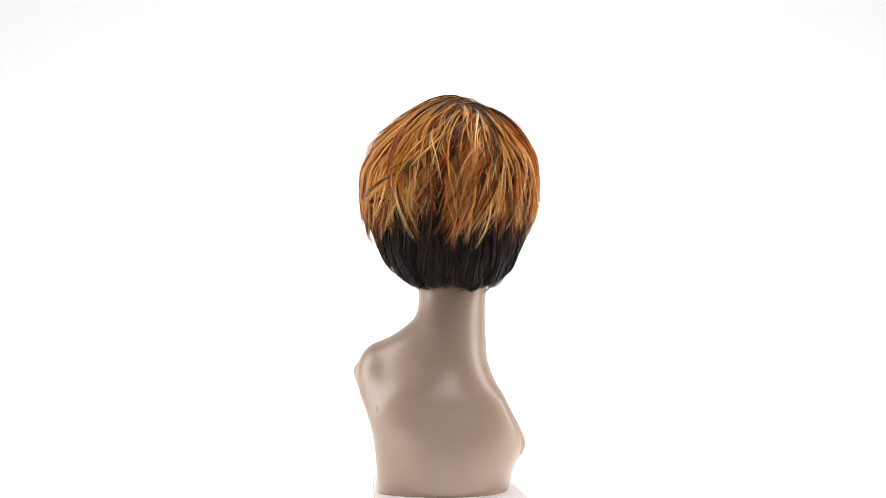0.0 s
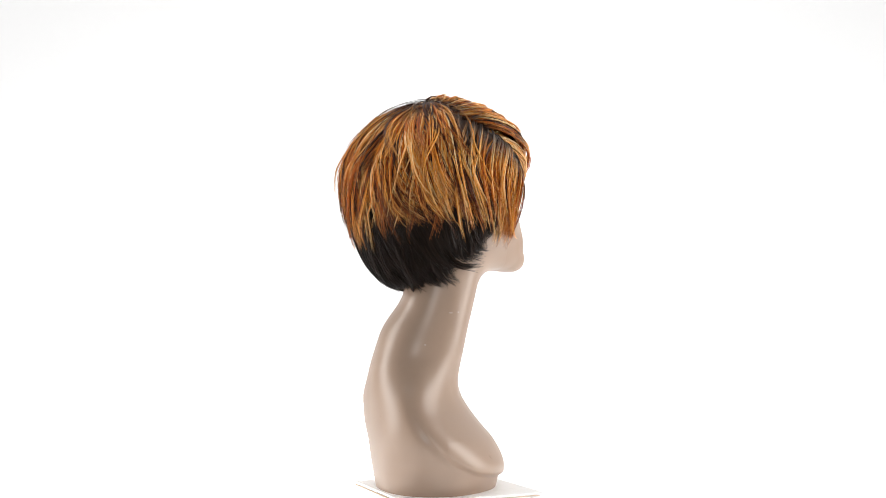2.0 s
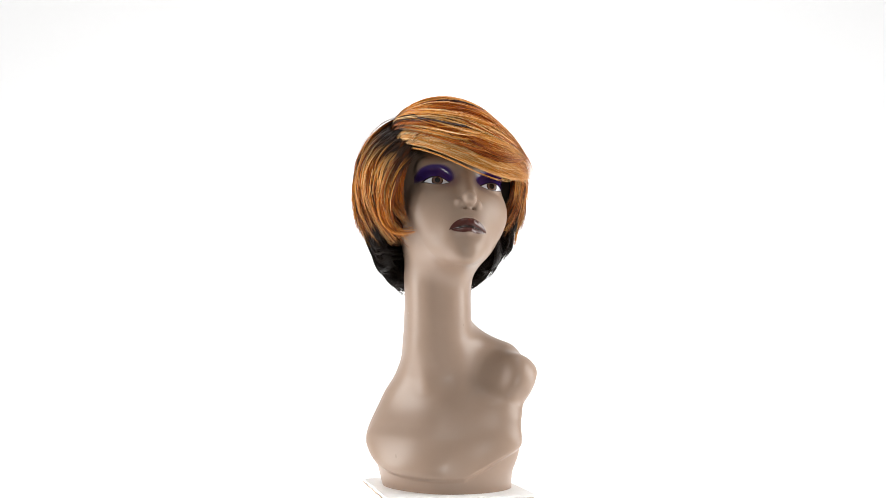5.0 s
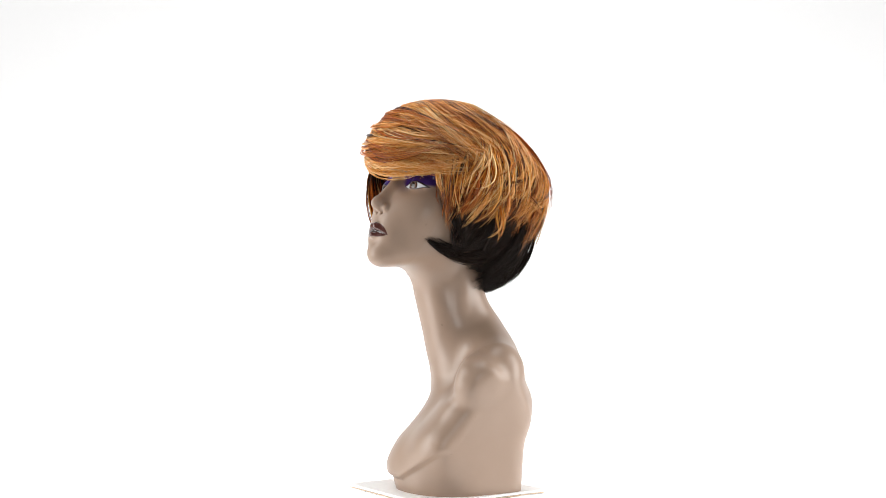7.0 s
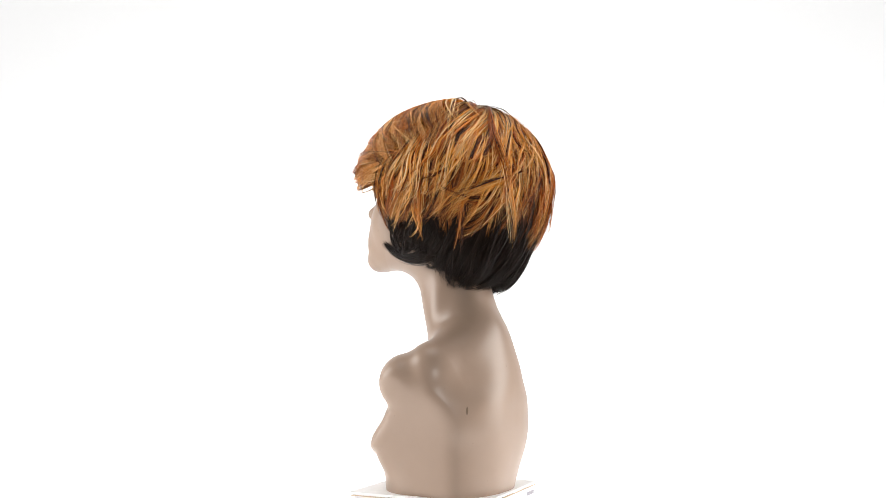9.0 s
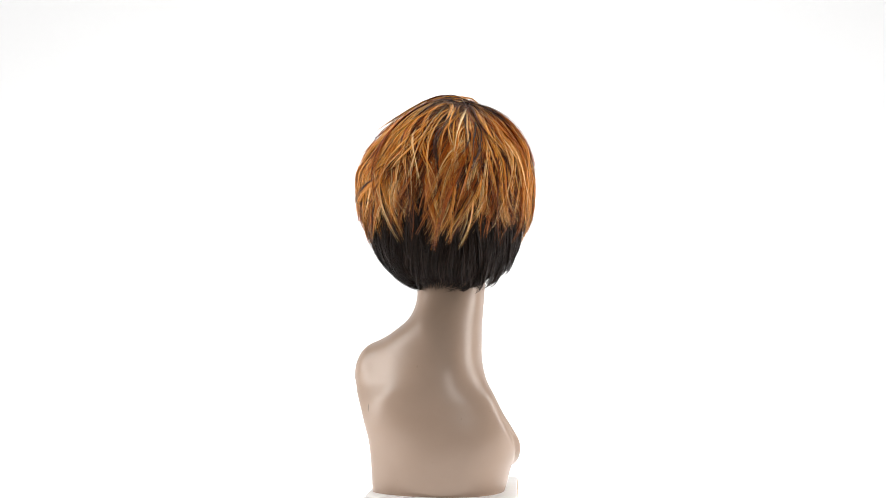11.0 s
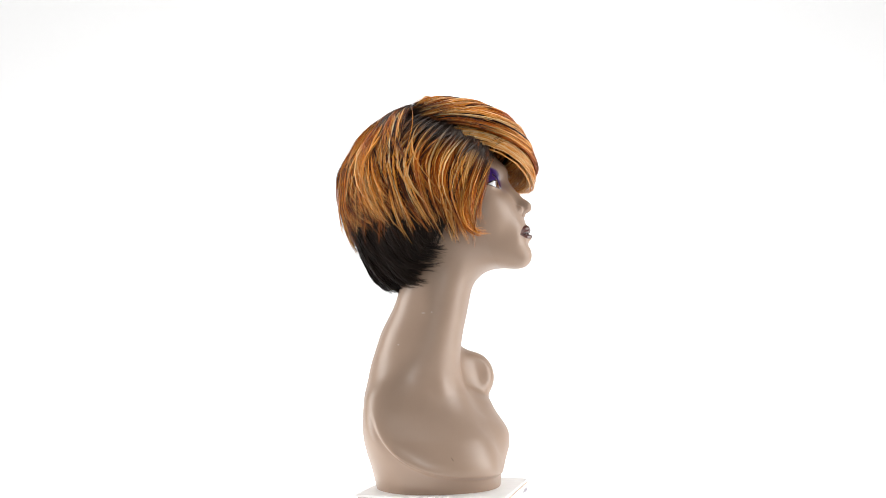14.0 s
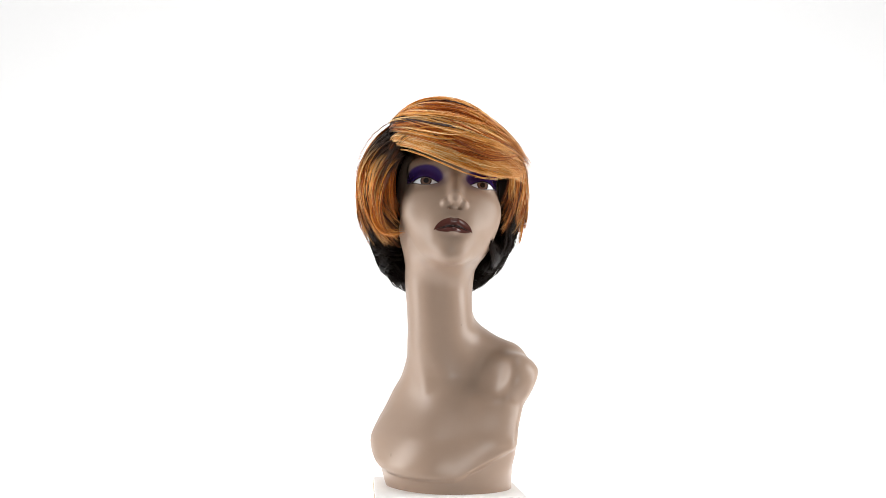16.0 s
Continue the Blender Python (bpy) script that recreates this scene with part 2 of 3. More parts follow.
class Field:
    def __init__(self, low, high, step):
        self.low, self.step = np.array(low), step
        axes = [np.arange(l, h, step, dtype=np.float32) for l, h in zip(low, high)]
        self.x, self.y, self.z = axes[0][:, None, None], axes[1][None, :, None], axes[2][None, None, :]
        self.shape = tuple(len(a) for a in axes)

    def oval(self, centre, radii, turn=None):
        """Ellipsoid; turn is a 3 x 3 matrix whose columns are its axes."""
        d = (self.x - centre[0], self.y - centre[1], self.z - centre[2])
        if turn is not None:
            d = [d[0] * turn[0][i] + d[1] * turn[1][i] + d[2] * turn[2][i] for i in range(3)]
        q = [d[i] / radii[i] for i in range(3)]
        k0 = np.sqrt(q[0] ** 2 + q[1] ** 2 + q[2] ** 2)
        k1 = np.sqrt((q[0] / radii[0]) ** 2 + (q[1] / radii[1]) ** 2 + (q[2] / radii[2]) ** 2) + 1e-6
        return (k0 * (k0 - 1) / k1).astype(np.float32)

    def rod(self, p, q, r0, r1):
        """Round rod from p to q whose radius goes from r0 to r1."""
        p, q = np.array(p), np.array(q)
        d = q - p
        t = np.clip(((self.x - p[0]) * d[0] + (self.y - p[1]) * d[1] + (self.z - p[2]) * d[2]) / (d @ d), 0, 1)
        far = np.sqrt((self.x - p[0] - t * d[0]) ** 2 + (self.y - p[1] - t * d[1]) ** 2 + (self.z - p[2] - t * d[2]) ** 2)
        return (far - (r0 + (r1 - r0) * t)).astype(np.float32)

    def plane(self, point, normal):
        normal = np.array(normal) / np.linalg.norm(normal)
        return ((self.x - point[0]) * normal[0] + (self.y - point[1]) * normal[1] + (self.z - point[2]) * normal[2]).astype(np.float32)

    def loft(self, rows, power):
        """Stack of rounded sections: rows of height, x from, x to, y from, y to."""
        rows = np.array(rows)
        z = self.z[0, 0]
        x0, x1, y0, y1 = (spline(z, rows[:, 0], rows[:, i]) for i in range(1, 5))
        cx, cy, rx, ry = (x0 + x1) / 2, (y0 + y1) / 2, (x1 - x0) / 2, (y1 - y0) / 2
        qx, qy = np.abs(self.x - cx) / rx, np.abs(self.y - cy) / ry
        k = (qx**power + qy**power) ** (1 / power)
        d = (k - 1) * np.minimum(rx, ry)
        return np.maximum(d, np.maximum(self.z - rows[-1, 0], rows[0, 0] - self.z)).astype(np.float32)

    def skin(self, d):
        """Surface where the field d is zero: one vertex in each cell that it crosses."""
        inside = d < 0
        total = np.zeros(tuple(s - 1 for s in self.shape) + (3,), np.float32)
        count = np.zeros(total.shape[:3], np.float32)
        corner = [(0, 0, 0), (1, 0, 0), (0, 1, 0), (1, 1, 0), (0, 0, 1), (1, 0, 1), (0, 1, 1), (1, 1, 1)]
        nx, ny, nz = (s - 1 for s in self.shape)

        def cut(a, c):
            return a[c[0]:c[0] + nx, c[1]:c[1] + ny, c[2]:c[2] + nz]

        for axis in range(3):
            for c in corner:
                if c[axis]:
                    continue
                e = tuple(v + (i == axis) for i, v in enumerate(c))
                a, b = cut(d, c), cut(d, e)
                cross = (a < 0) != (b < 0)
                t = np.where(cross, a / np.where(cross, a - b, 1), 0)
                for i in range(3):
                    total[..., i] += np.where(cross, c[i] + (t if i == axis else 0), 0)
                count += cross
        live = count > 0
        index = np.full(live.shape, -1, np.int64)
        index[live] = np.arange(live.sum())
        cells = np.argwhere(live)
        verts = (cells + total[live] / count[live][:, None]) * self.step + self.low
        quads = []
        for axis in range(3):
            u, v = (axis + 1) % 3, (axis + 2) % 3
            lo = [slice(None)] * 3
            hi = [slice(None)] * 3
            lo[axis], hi[axis] = slice(0, -1), slice(1, None)
            a, b = inside[tuple(lo)], inside[tuple(hi)]
            edge = np.argwhere(a != b)
            edge = edge[(edge[:, u] > 0) & (edge[:, v] > 0) & (edge[:, u] < live.shape[u]) & (edge[:, v] < live.shape[v])]
            flip = b[tuple(edge.T)]

            def cell(du, dv):
                e = edge.copy()
                e[:, u] -= du
                e[:, v] -= dv
                return index[tuple(e.T)]

            q = np.stack([cell(1, 1), cell(0, 1), cell(0, 0), cell(1, 0)], 1)
            q[flip] = q[flip][:, ::-1]
            quads.append(q)
        return verts, np.concatenate(quads)


def numpy_mesh(name, verts, quads, material):
    me = bpy.data.meshes.new(name)
    me.vertices.add(len(verts))
    me.vertices.foreach_set("co", np.asarray(verts, np.float32).ravel())
    n = quads.shape[1]
    me.loops.add(quads.size)
    me.loops.foreach_set("vertex_index", quads.astype(np.int32).ravel())
    me.polygons.add(len(quads))
    me.polygons.foreach_set("loop_start", np.arange(0, quads.size, n, dtype=np.int32))
    me.polygons.foreach_set("use_smooth", np.ones(len(quads), bool))
    me.materials.append(material)
    me.update(calc_edges=True)
    return me


def build_mannequin():
    f = Field((-0.15, -0.16, -0.019), (0.16, 0.15, 0.54), 0.0016)
    # trunk and neck
    trunk = f.loft([
        (-0.022, -0.081, 0.092, -0.067, 0.088), (0.008, -0.088, 0.094, -0.073, 0.095), (0.031, -0.094, 0.094, -0.073, 0.100),
        (0.046, -0.101, 0.094, -0.070, 0.103), (0.066, -0.107, 0.096, -0.061, 0.106), (0.085, -0.107, 0.104, -0.048, 0.108),
        (0.108, -0.100, 0.104, -0.034, 0.109), (0.124, -0.090, 0.096, -0.025, 0.110), (0.145, -0.070, 0.070, -0.018, 0.109),
        (0.170, -0.058, 0.052, -0.018, 0.105), (0.203, -0.055, 0.042, -0.023, 0.090), (0.243, -0.055, 0.038, -0.032, 0.072),
        (0.270, -0.056, 0.036, -0.038, 0.062), (0.300, -0.057, 0.040, -0.044, 0.056), (0.340, -0.058, 0.050, -0.045, 0.070)], 2.35)
    # her right front is cut back on a slant, seen as two facets
    lim = spline(f.z[0, 0], [-0.005, 0.008, 0.034, 0.046, 0.066, 0.085, 0.108, 0.124, 0.16, 0.21],
                 [0.071, 0.078, 0.086, 0.078, 0.064, 0.049, 0.034, 0.029, 0.040, 0.09])
    d = carve(trunk, -(-0.766 * f.x - 0.643 * f.y - lim).astype(np.float32), 0.034)
    # full left breast
    d = blend(d, f.oval((0.058, -0.031, 0.060), (0.046, 0.036, 0.036)), 0.022)
    # chest plate that stands proud of the plinth along a curved lower ridge
    ridge = spline(f.y[0, :, 0], [-0.10, -0.06, -0.03, 0.0, 0.035, 0.06, 0.085, 0.11], [0.017, 0.019, 0.023, 0.032, 0.053, 0.081, 0.125, 0.20])[None, :, None]
    aside = np.maximum(0, f.x - 0.012)
    ridge = ridge + 0.48 * aside + 10.0 * aside * np.maximum(0, f.y + 0.045)
    proud = 0.0062 * np.clip((0.085 - f.y) / 0.05, 0, 1) * np.clip((0.150 - f.z) / 0.08, 0, 1)
    proud = proud * np.clip((0.135 - f.y - 1.2 * aside) / 0.05, 0, 1)
    over = np.clip((f.z - ridge) / 0.008 + 0.5, 0, 1)
    d = (d - proud * over * over * (3 - 2 * over)).astype(np.float32)
    # sloping shoulder, its round front and the upright flat cut at its side
    d = blend(d, f.rod((0.006, 0.054, 0.200), (0.082, 0.030, 0.164), 0.030, 0.037), 0.036)
    d = blend(d, f.oval((0.034, 0.050, 0.130), (0.052, 0.042, 0.080)), 0.026)
    d = blend(d, f.rod((0.080, 0.022, 0.130), (0.060, 0.028, -0.01), 0.035, 0.036), 0.034)
    d = blend(d, f.oval((0.070, -0.016, 0.098), (0.034, 0.026, 0.030)), 0.026)
    d = blend(d, f.oval((0.091, -0.006, 0.146), (0.042, 0.035, 0.038)), 0.011)
    d = carve(d, f.oval((0.061, -0.036, 0.166), (0.019, 0.019, 0.030)), 0.026)
    flat = spline(f.z[0, 0], [-0.03, 0.02, 0.055, 0.080, 0.105, 0.130, 0.155, 0.19, 0.25], [0.090, 0.092, 0.095, 0.099, 0.107, 0.119, 0.131, 0.15, 0.19])
    d = carve(d, (flat - f.x + 0 * f.y).astype(np.float32), 0.009)
    # collar bones and neck cords
    d = blend(d, f.rod((-0.020, 0.006, 0.135), (-0.041, 0.010, 0.290), 0.011, 0.012), 0.012)
    d = blend(d, f.rod((0.010, 0.006, 0.135), (0.024, 0.010, 0.290), 0.011, 0.012), 0.012)
    d = np.maximum(d, BASE - f.z)
    # head
    turn = [[SIDE[i], FRONT[i], UP[i]] for i in range(3)]

    def oval(a, b, c, ra, rb, rc):
        return f.oval(on_face(a, b, c), (ra, rc, rb), turn)

    def rod(p, q, r0, r1):
        return f.rod(on_face(*p), on_face(*q), r0, r1)

    head = oval(0, 0.030, -0.088, 0.074, 0.088, 0.096)
    head = blend(head, oval(0, -0.032, -0.052, 0.064, 0.068, 0.060), 0.03)
    head = blend(head, oval(0, -0.084, -0.018, 0.030, 0.018, 0.028), 0.026)
    for s in (-1, 1):
        head = blend(head, rod((s * 0.042, -0.056, -0.066), (s * 0.012, -0.096, -0.008), 0.010, 0.010), 0.028)
    # cheek bones, brow
    for s in (-1, 1):
        head = blend(head, oval(s * 0.040, -0.032, -0.024, 0.020, 0.020, 0.016), 0.034)
        head = blend(head, rod((s * 0.012, 0.024, 0.002), (s * 0.052, 0.024, -0.016), 0.010, 0.008), 0.02)
        head = carve(head, oval(s * 0.034, 0.0, 0.014, 0.020, 0.012, 0.014), 0.016)
        head = blend(head, oval(s * 0.0370, 0.001, -0.0135, 0.0185, 0.0155, 0.0180), 0.007)
    # muzzle
    head = blend(head, oval(0, -0.044, -0.030, 0.048, 0.042, 0.046), 0.026)
    head = blend(head, oval(0, -0.066, -0.004, 0.025, 0.024, 0.017), 0.022)
    # nose
    head = blend(head, rod((0, 0.012, 0.001), (0, -0.030, 0.024), 0.0052, 0.0066), 0.012)
    head = blend(head, rod((0, -0.036, 0.010), (0, -0.0365, 0.0275), 0.0080, 0.0084), 0.006)
    for s in (-1, 1):
        head = blend(head, oval(s * 0.0122, -0.0405, 0.0160, 0.0056, 0.0066, 0.0085), 0.0035)
        head = carve(head, oval(s * 0.0062, -0.0475, 0.0195, 0.0026, 0.0017, 0.0050), 0.002)
    # mouth
    head = blend(head, oval(0, -0.072, 0.001, 0.025, 0.015, 0.012), 0.012)
    for s in (-1, 1):
        head = blend(head, rod((s * 0.0035, -0.0672, 0.0200), (s * 0.021, -0.0765, 0.0095), 0.0054, 0.0026), 0.0035)
        head = blend(head, rod((0, -0.0800, 0.0186), (s * 0.016, -0.0795, 0.0110), 0.0062, 0.003), 0.0035)
    head = carve(head, rod((-0.023, -0.0775, 0.0150), (0.0, -0.0735, 0.0232), 0.0013, 0.0013), 0.0025)
    head = carve(head, rod((0.023, -0.0775, 0.0150), (0.0, -0.0735, 0.0232), 0.0013, 0.0013), 0.0025)
    head = carve(head, oval(0, -0.0895, 0.026, 0.016, 0.005, 0.008), 0.010)
    head = blend(head, oval(0, -0.102, 0.002, 0.017, 0.014, 0.014), 0.012)
    d = blend(d, head, 0.034)
    verts, quads = f.skin(d)
    ob = new("mannequin_bust", numpy_mesh("mannequin_bust", verts, quads, LACQUER))
    return tagged(ob, "taupe lacquered mannequin bust with painted purple eyelids and brown lips", "mannequin")


MANNEQUIN = build_mannequin()


# ---- wig: a dark cap and some thousands of strands in locks ----
WIG_CENTRE = Vector((-0.003, 0.022, 0.425))


def way(az, el):
    """Direction from the wig's centre: az from the face round by the mannequin's left, el up, in degrees."""
    a, e = radians(az), radians(el)
    return Vector((math.sin(a) * math.cos(e), -math.cos(a) * math.cos(e), math.sin(e)))


def wig_radius(d):
    """Distance from the wig's centre to its outer form, along the unit rows d."""
    x, y, z = d[:, 0], d[:, 1], d[:, 2]
    rx = np.where(x > 0, 0.119, 0.124)
    ry = np.where(y > 0, 0.130, 0.147)
    rz = np.where(z > 0, 0.119, 0.171)
    rear, high = np.clip(y, 0, 1), np.clip(z * 2.2, 0, 1)
    low_left = 1 - 0.11 * np.clip(x * 1.6, 0, 1) * high * np.clip(z, 0, 1) * np.clip(1 + 1.6 * y, 0, 1)
    p = np.maximum(1.80, 2.1 - 0.65 * rear * high - 0.6 * np.clip(x, 0, 1) * high)
    return low_left * (np.abs(x / rx) ** p + np.abs(y / ry) ** p + np.abs(z / rz) ** p) ** (-1 / p)


class Locks:
    """Collects strands; each is a thin three-sided tapering tube."""

    def __init__(self, seed, dark=0.48):
        self.rng, self.dark = np.random.default_rng(seed), dark
        self.lines, self.radii, self.shades = [], [], []

    def lock(self, root, mid, tip, depth, count=52, spread=(3.6, 3.2, 1.0), thick=0.00040, shade=None, wave=1.0, steps=10, lift=0.022, flick=0.0, fine=6, curl=1.0):
        """A tapering lock from root by mid to tip (az, el); depth: share of the outer radius at root, middle and tip."""
        g = self.rng
        mixed = shade is None
        if mixed:
            kind = g.random()
            shade = 0.14 * g.random() if kind < self.dark else 0.36 + 0.30 * g.random() if kind < 0.74 else 0.74 + 0.26 * g.random()
        p = [np.array(way(*w)) for w in (root, mid, tip)]
        across = np.cross(p[2] - p[0], p[1])
        across /= np.linalg.norm(across) + 1e-6
        which = g.integers(0, fine, count)

        def each(scale):
            """A value for each finer lock, handed to its strands."""
            return (g.normal(0, scale, fine)[which])[:, None, None]

        t = np.linspace(0, 1, steps)[None, :, None] * (1 - np.abs(each(0.12)) - 0.16 * g.random((count, 1, 1)) ** 2)
        ends = []
        place = np.clip(g.normal(0, 0.8, fine), -1.5, 1.5)[which][:, None, None]
        for i, width in enumerate(spread):
            w = math.radians(width)
            ends.append(p[i] + (place * w + g.normal(0, 0.22 * w, (count, 1, 1))) * across + g.normal(0, 0.10 * w, (count, 1, 3)))
        a, b, c = ends
        line = a * (1 - t) ** 2 + 2 * b * t * (1 - t) + c * t**2
        # neighbouring locks wave together
        pace = 4.6 + 1.4 * g.random()
        phase = 2.2 * math.sin(math.radians(root[0] * 2.0)) + root[1] * 0.035 + g.normal(0, 0.5) + each(0.3) + g.normal(0, 0.12, (count, 1, 1))
        line = line + wave * 0.045 * np.sin(t * pace + phase) * t * across
        line = line + (0.09 * math.sin(math.radians(root[0] * 3 + root[1] * 4)) + g.normal(0, 0.02) + each(0.015)) * curl * math.cos(math.radians(root[1])) * t**3 * across
        line = line + (flick + each(0.03)) * t**4 * np.array((0.0, 0.0, 1.0))
        line /= np.linalg.norm(line, axis=2, keepdims=True)
        d0, d1, d2 = depth
        own = g.normal(-0.3 * lift, lift) - (0.016 if shade < 0.3 else 0.0) + each(0.013) + g.normal(0, 0.006, (count, 1, 1)) - 0.012 * place**2
        deep = d0 * (1 - t) ** 2 + 2 * d1 * t * (1 - t) + d2 * t**2 + own * (0.2 + t)
        deep = np.minimum(deep, 1.13 - 0.105 * np.clip(line[..., 2:], 0, 1) ** 2)
        r = wig_radius(line.reshape(-1, 3)).reshape(count, steps, 1)
        self.lines.append(np.array(WIG_CENTRE) + line * r * deep)
        self.radii.append(thick * (0.55 + 1.5 * g.random((count, 1)) ** 3) * np.clip((1.05 - np.linspace(0, 1, steps)[None]) * 2.2, 0.12, 1) * np.clip(0.35 + 5 * np.linspace(0, 1, steps)[None], 0, 1))
        own_shade = shade + g.normal(0, 0.06, fine)
        if mixed:
            other = g.choice([0.06, 0.06 if self.dark > 0.3 else 0.7, 0.42, 0.54, 0.64, 0.86, 1.0], fine) + g.normal(0, 0.05, fine)
            own_shade = np.where(g.random(fine) < 0.5, other, own_shade)
        self.shades.append(np.clip(own_shade[which] + g.normal(0, 0.05, count), 0, 1))

    def build(self, name, material, parent, label, dark_root=1.0):
        verts, faces, us, vs = [], [], [], []
        base = 0
        for line, rad, shade in zip(self.lines, self.radii, self.shades):
            n, m, _ = line.shape
            along = np.gradient(line, axis=1)
            along /= np.linalg.norm(along, axis=2, keepdims=True) + 1e-9
            out = line - np.array(WIG_CENTRE)
            side = np.cross(along, out)
            side /= np.linalg.norm(side, axis=2, keepdims=True) + 1e-9
            up = np.cross(side, along)
            ring = np.stack([line + rad[..., None] * (math.cos(k) * side + math.sin(k) * up) for k in (0.5236, 2.618, 4.712)], 2)
            verts.append(ring.reshape(-1, 3))
            idx = base + np.arange(n * m * 3).reshape(n, m, 3)
            nxt = np.roll(idx, -1, axis=2)
            q = np.stack([idx[:, :-1], nxt[:, :-1], nxt[:, 1:], idx[:, 1:]], -1).reshape(-1, 4)
            faces.append(q)
            u = np.broadcast_to(np.linspace(0, 1, m)[None, :, None] ** dark_root, (n, m, 3))
            us.append(u.ravel())
            vs.append(np.broadcast_to(shade[:, None, None], (n, m, 3)).ravel())
            base += n * m * 3
        quads = np.concatenate(faces)
        me = numpy_mesh(name, np.concatenate(verts), quads, material)
        u, v = np.concatenate(us), np.concatenate(vs)
        uv = np.stack([u[quads.ravel()], v[quads.ravel()]], 1).astype(np.float32)
        me.uv_layers.new(name="UVMap").data.foreach_set("uv", uv.ravel())
        ob = new(name, me)
        ob.parent = parent
        return tagged(ob, label, kind="stuff")


def parting(s):
    """Place on the parting (az, el): s = 0 at the whorl, 1 at the forehead."""
    return -121 + 132 * s - 37 * s * s, 68 - 46 * s - 10 * s * s


def build_wig():
    wig = tagged(new("wig"), "short layered copper and blond wig with a black nape", "wig")
    # cap: the dark underlayer, open over the face
    verts, faces, n, m = [], [], 72, 22
    for i in range(m + 1):
        for j in range(n):
            a = j * 5.0
            turned = abs((a + 180) % 360 - 180)
            low = 30 if turned < 40 else max(-62 if turned > 110 else -50, 30 - (turned - 40) * 2.2)
            e = low + (90 - low) * i / m
            d = np.array(way(a, e))[None]
            tuck = 0.84 if i > 1 else 0.74
            verts.append(np.array(WIG_CENTRE) + d[0] * wig_radius(d)[0] * (tuck - 0.06 * max(0, -e / 50)))
    for i in range(m):
        for j in range(n):
            faces.append((i * n + j, i * n + (j + 1) % n, (i + 1) * n + (j + 1) % n, (i + 1) * n + j))
    mesh_object("cap", verts, faces, CAP, wig, smooth=True, label="dark wig cap under the hair")
    g = np.random.default_rng(5)

    def pick(a, b):
        return a + (b - a) * g.random()

    def accent():
        return pick(0.0, 0.1) if g.random() < 0.25 else pick(0.70, 1.05)

    # black nape, combed forward and under at both sides
    nape = Locks(11)
    for n_lock in range(128):
        a = 68 + 224 * ((n_lock * 0.618) % 1)
        turned = (a - 180) / 122
        behind = 1 - abs(turned)
        low = -44 - 42 * min(1, behind * 1.6) + abs(g.normal(0, 9))
        ahead = math.copysign(min(1, abs(turned) * 2.6), turned) * pick(10, 38)
        start = pick(-40, 6 - 30 * max(0, abs(turned) - 0.45) / 0.55)
        nape.lock((a, start), (a + ahead * 0.30, (start + low) / 2), (min(300, max(62, a + ahead)), low), (0.84, 1.05, pick(0.82, 0.95)), 75, (6, 5, 1.6), wave=1.9, lift=0.022, flick=g.normal(0.03, 0.06), curl=2.0)
    # low tail in the middle of the nape
    for _ in range(18):
        b = 208 + g.normal(0, 17)
        nape.lock((b + g.normal(0, 5), pick(-45, -20)), (b + g.normal(0, 5), -62), (b + g.normal(0, 7), pick(-76, -70)), (0.88, 1.06, pick(0.93, 1.02)), 55, (5, 4, 1.2), wave=1.6)
    # loose turned-up ends along the lower edge
    for _ in range(70):
        b = pick(96, 268)
        nape.lock((b + g.normal(0, 6), pick(-58, -44)), (b + g.normal(0, 4), -68), (b + g.normal(0, 16), pick(-68, -56)), (0.86, 0.93, pick(0.86, 0.94)), 16, (2.5, 2.2, 0.5), wave=2.2, fine=3, flick=pick(0.0, 0.12))
    # flick in front of the left ear, curls under both ears
    for _ in range(7):
        nape.lock((96 + g.normal(0, 5), -46 + g.normal(0, 3)), (58 + g.normal(0, 1), -58), (31 + g.normal(0, 1.0), -33 + g.normal(0, 0.8)), (0.92, 0.95, 0.92), 45, (4, 2.4, 0.15), wave=0.0, lift=0.003, fine=4, curl=0.2)
    for a in (92, 270):
        for _ in range(9):
            b = a + g.normal(0, 9)
            nape.lock((b, pick(-40, -25)), (b, -58), (b + g.normal(0, 12), pick(-58, -46)), (0.84, 0.90, pick(0.90, 1.0)), 40, (5, 4, 1.0), wave=1.5)
    nape.build("nape_hair", HAIR_BLACK, wig, "black brown layered nape hair")

    # back, in three layers out of the whorl
    back = Locks(12)
    for n_lock in range(210):
        a = pick(98, 277)
        start = (pick(0, 30), pick(25, 54), pick(54, 76))[n_lock * 3 // 210]
        near = min(1, max(0, (start - 20) / 42))
        root_az = a * (1 - near) + (239 - 45 * g.random()) * near
        swing = (a - 200) * 0.10
        end = pick(-12, -50) if start < 54 else pick(-32, 6)
        back.lock((root_az + g.normal(0, 3), start), (a - swing + g.normal(0, 4), (start + end) / 2 + 8), (a + g.normal(0, 5) + (10 if a > 215 else -4), end),
                  (0.85 + 0.05 * near, 1.02, pick(0.94, 1.0)), spread=(3.8 - 2.2 * near, 3.2, 1.1), wave=3.0)
    for _ in range(170):
        a = pick(100, 275)
        start = pick(30, 74)
        near = min(1, max(0, (start - 20) / 42))
        end = pick(-40, 0)
        back.lock((a * (1 - near) + 222 * near + g.normal(0, 8), start), (a + g.normal(0, 6), (start + end) / 2 + 10), (a + g.normal(0, 6), end),
                  (0.90, 1.04, pick(0.94, 1.02)), 8, (0.9, 0.9, 0.25), shade=accent(), wave=2.2, thick=0.00060, fine=2)
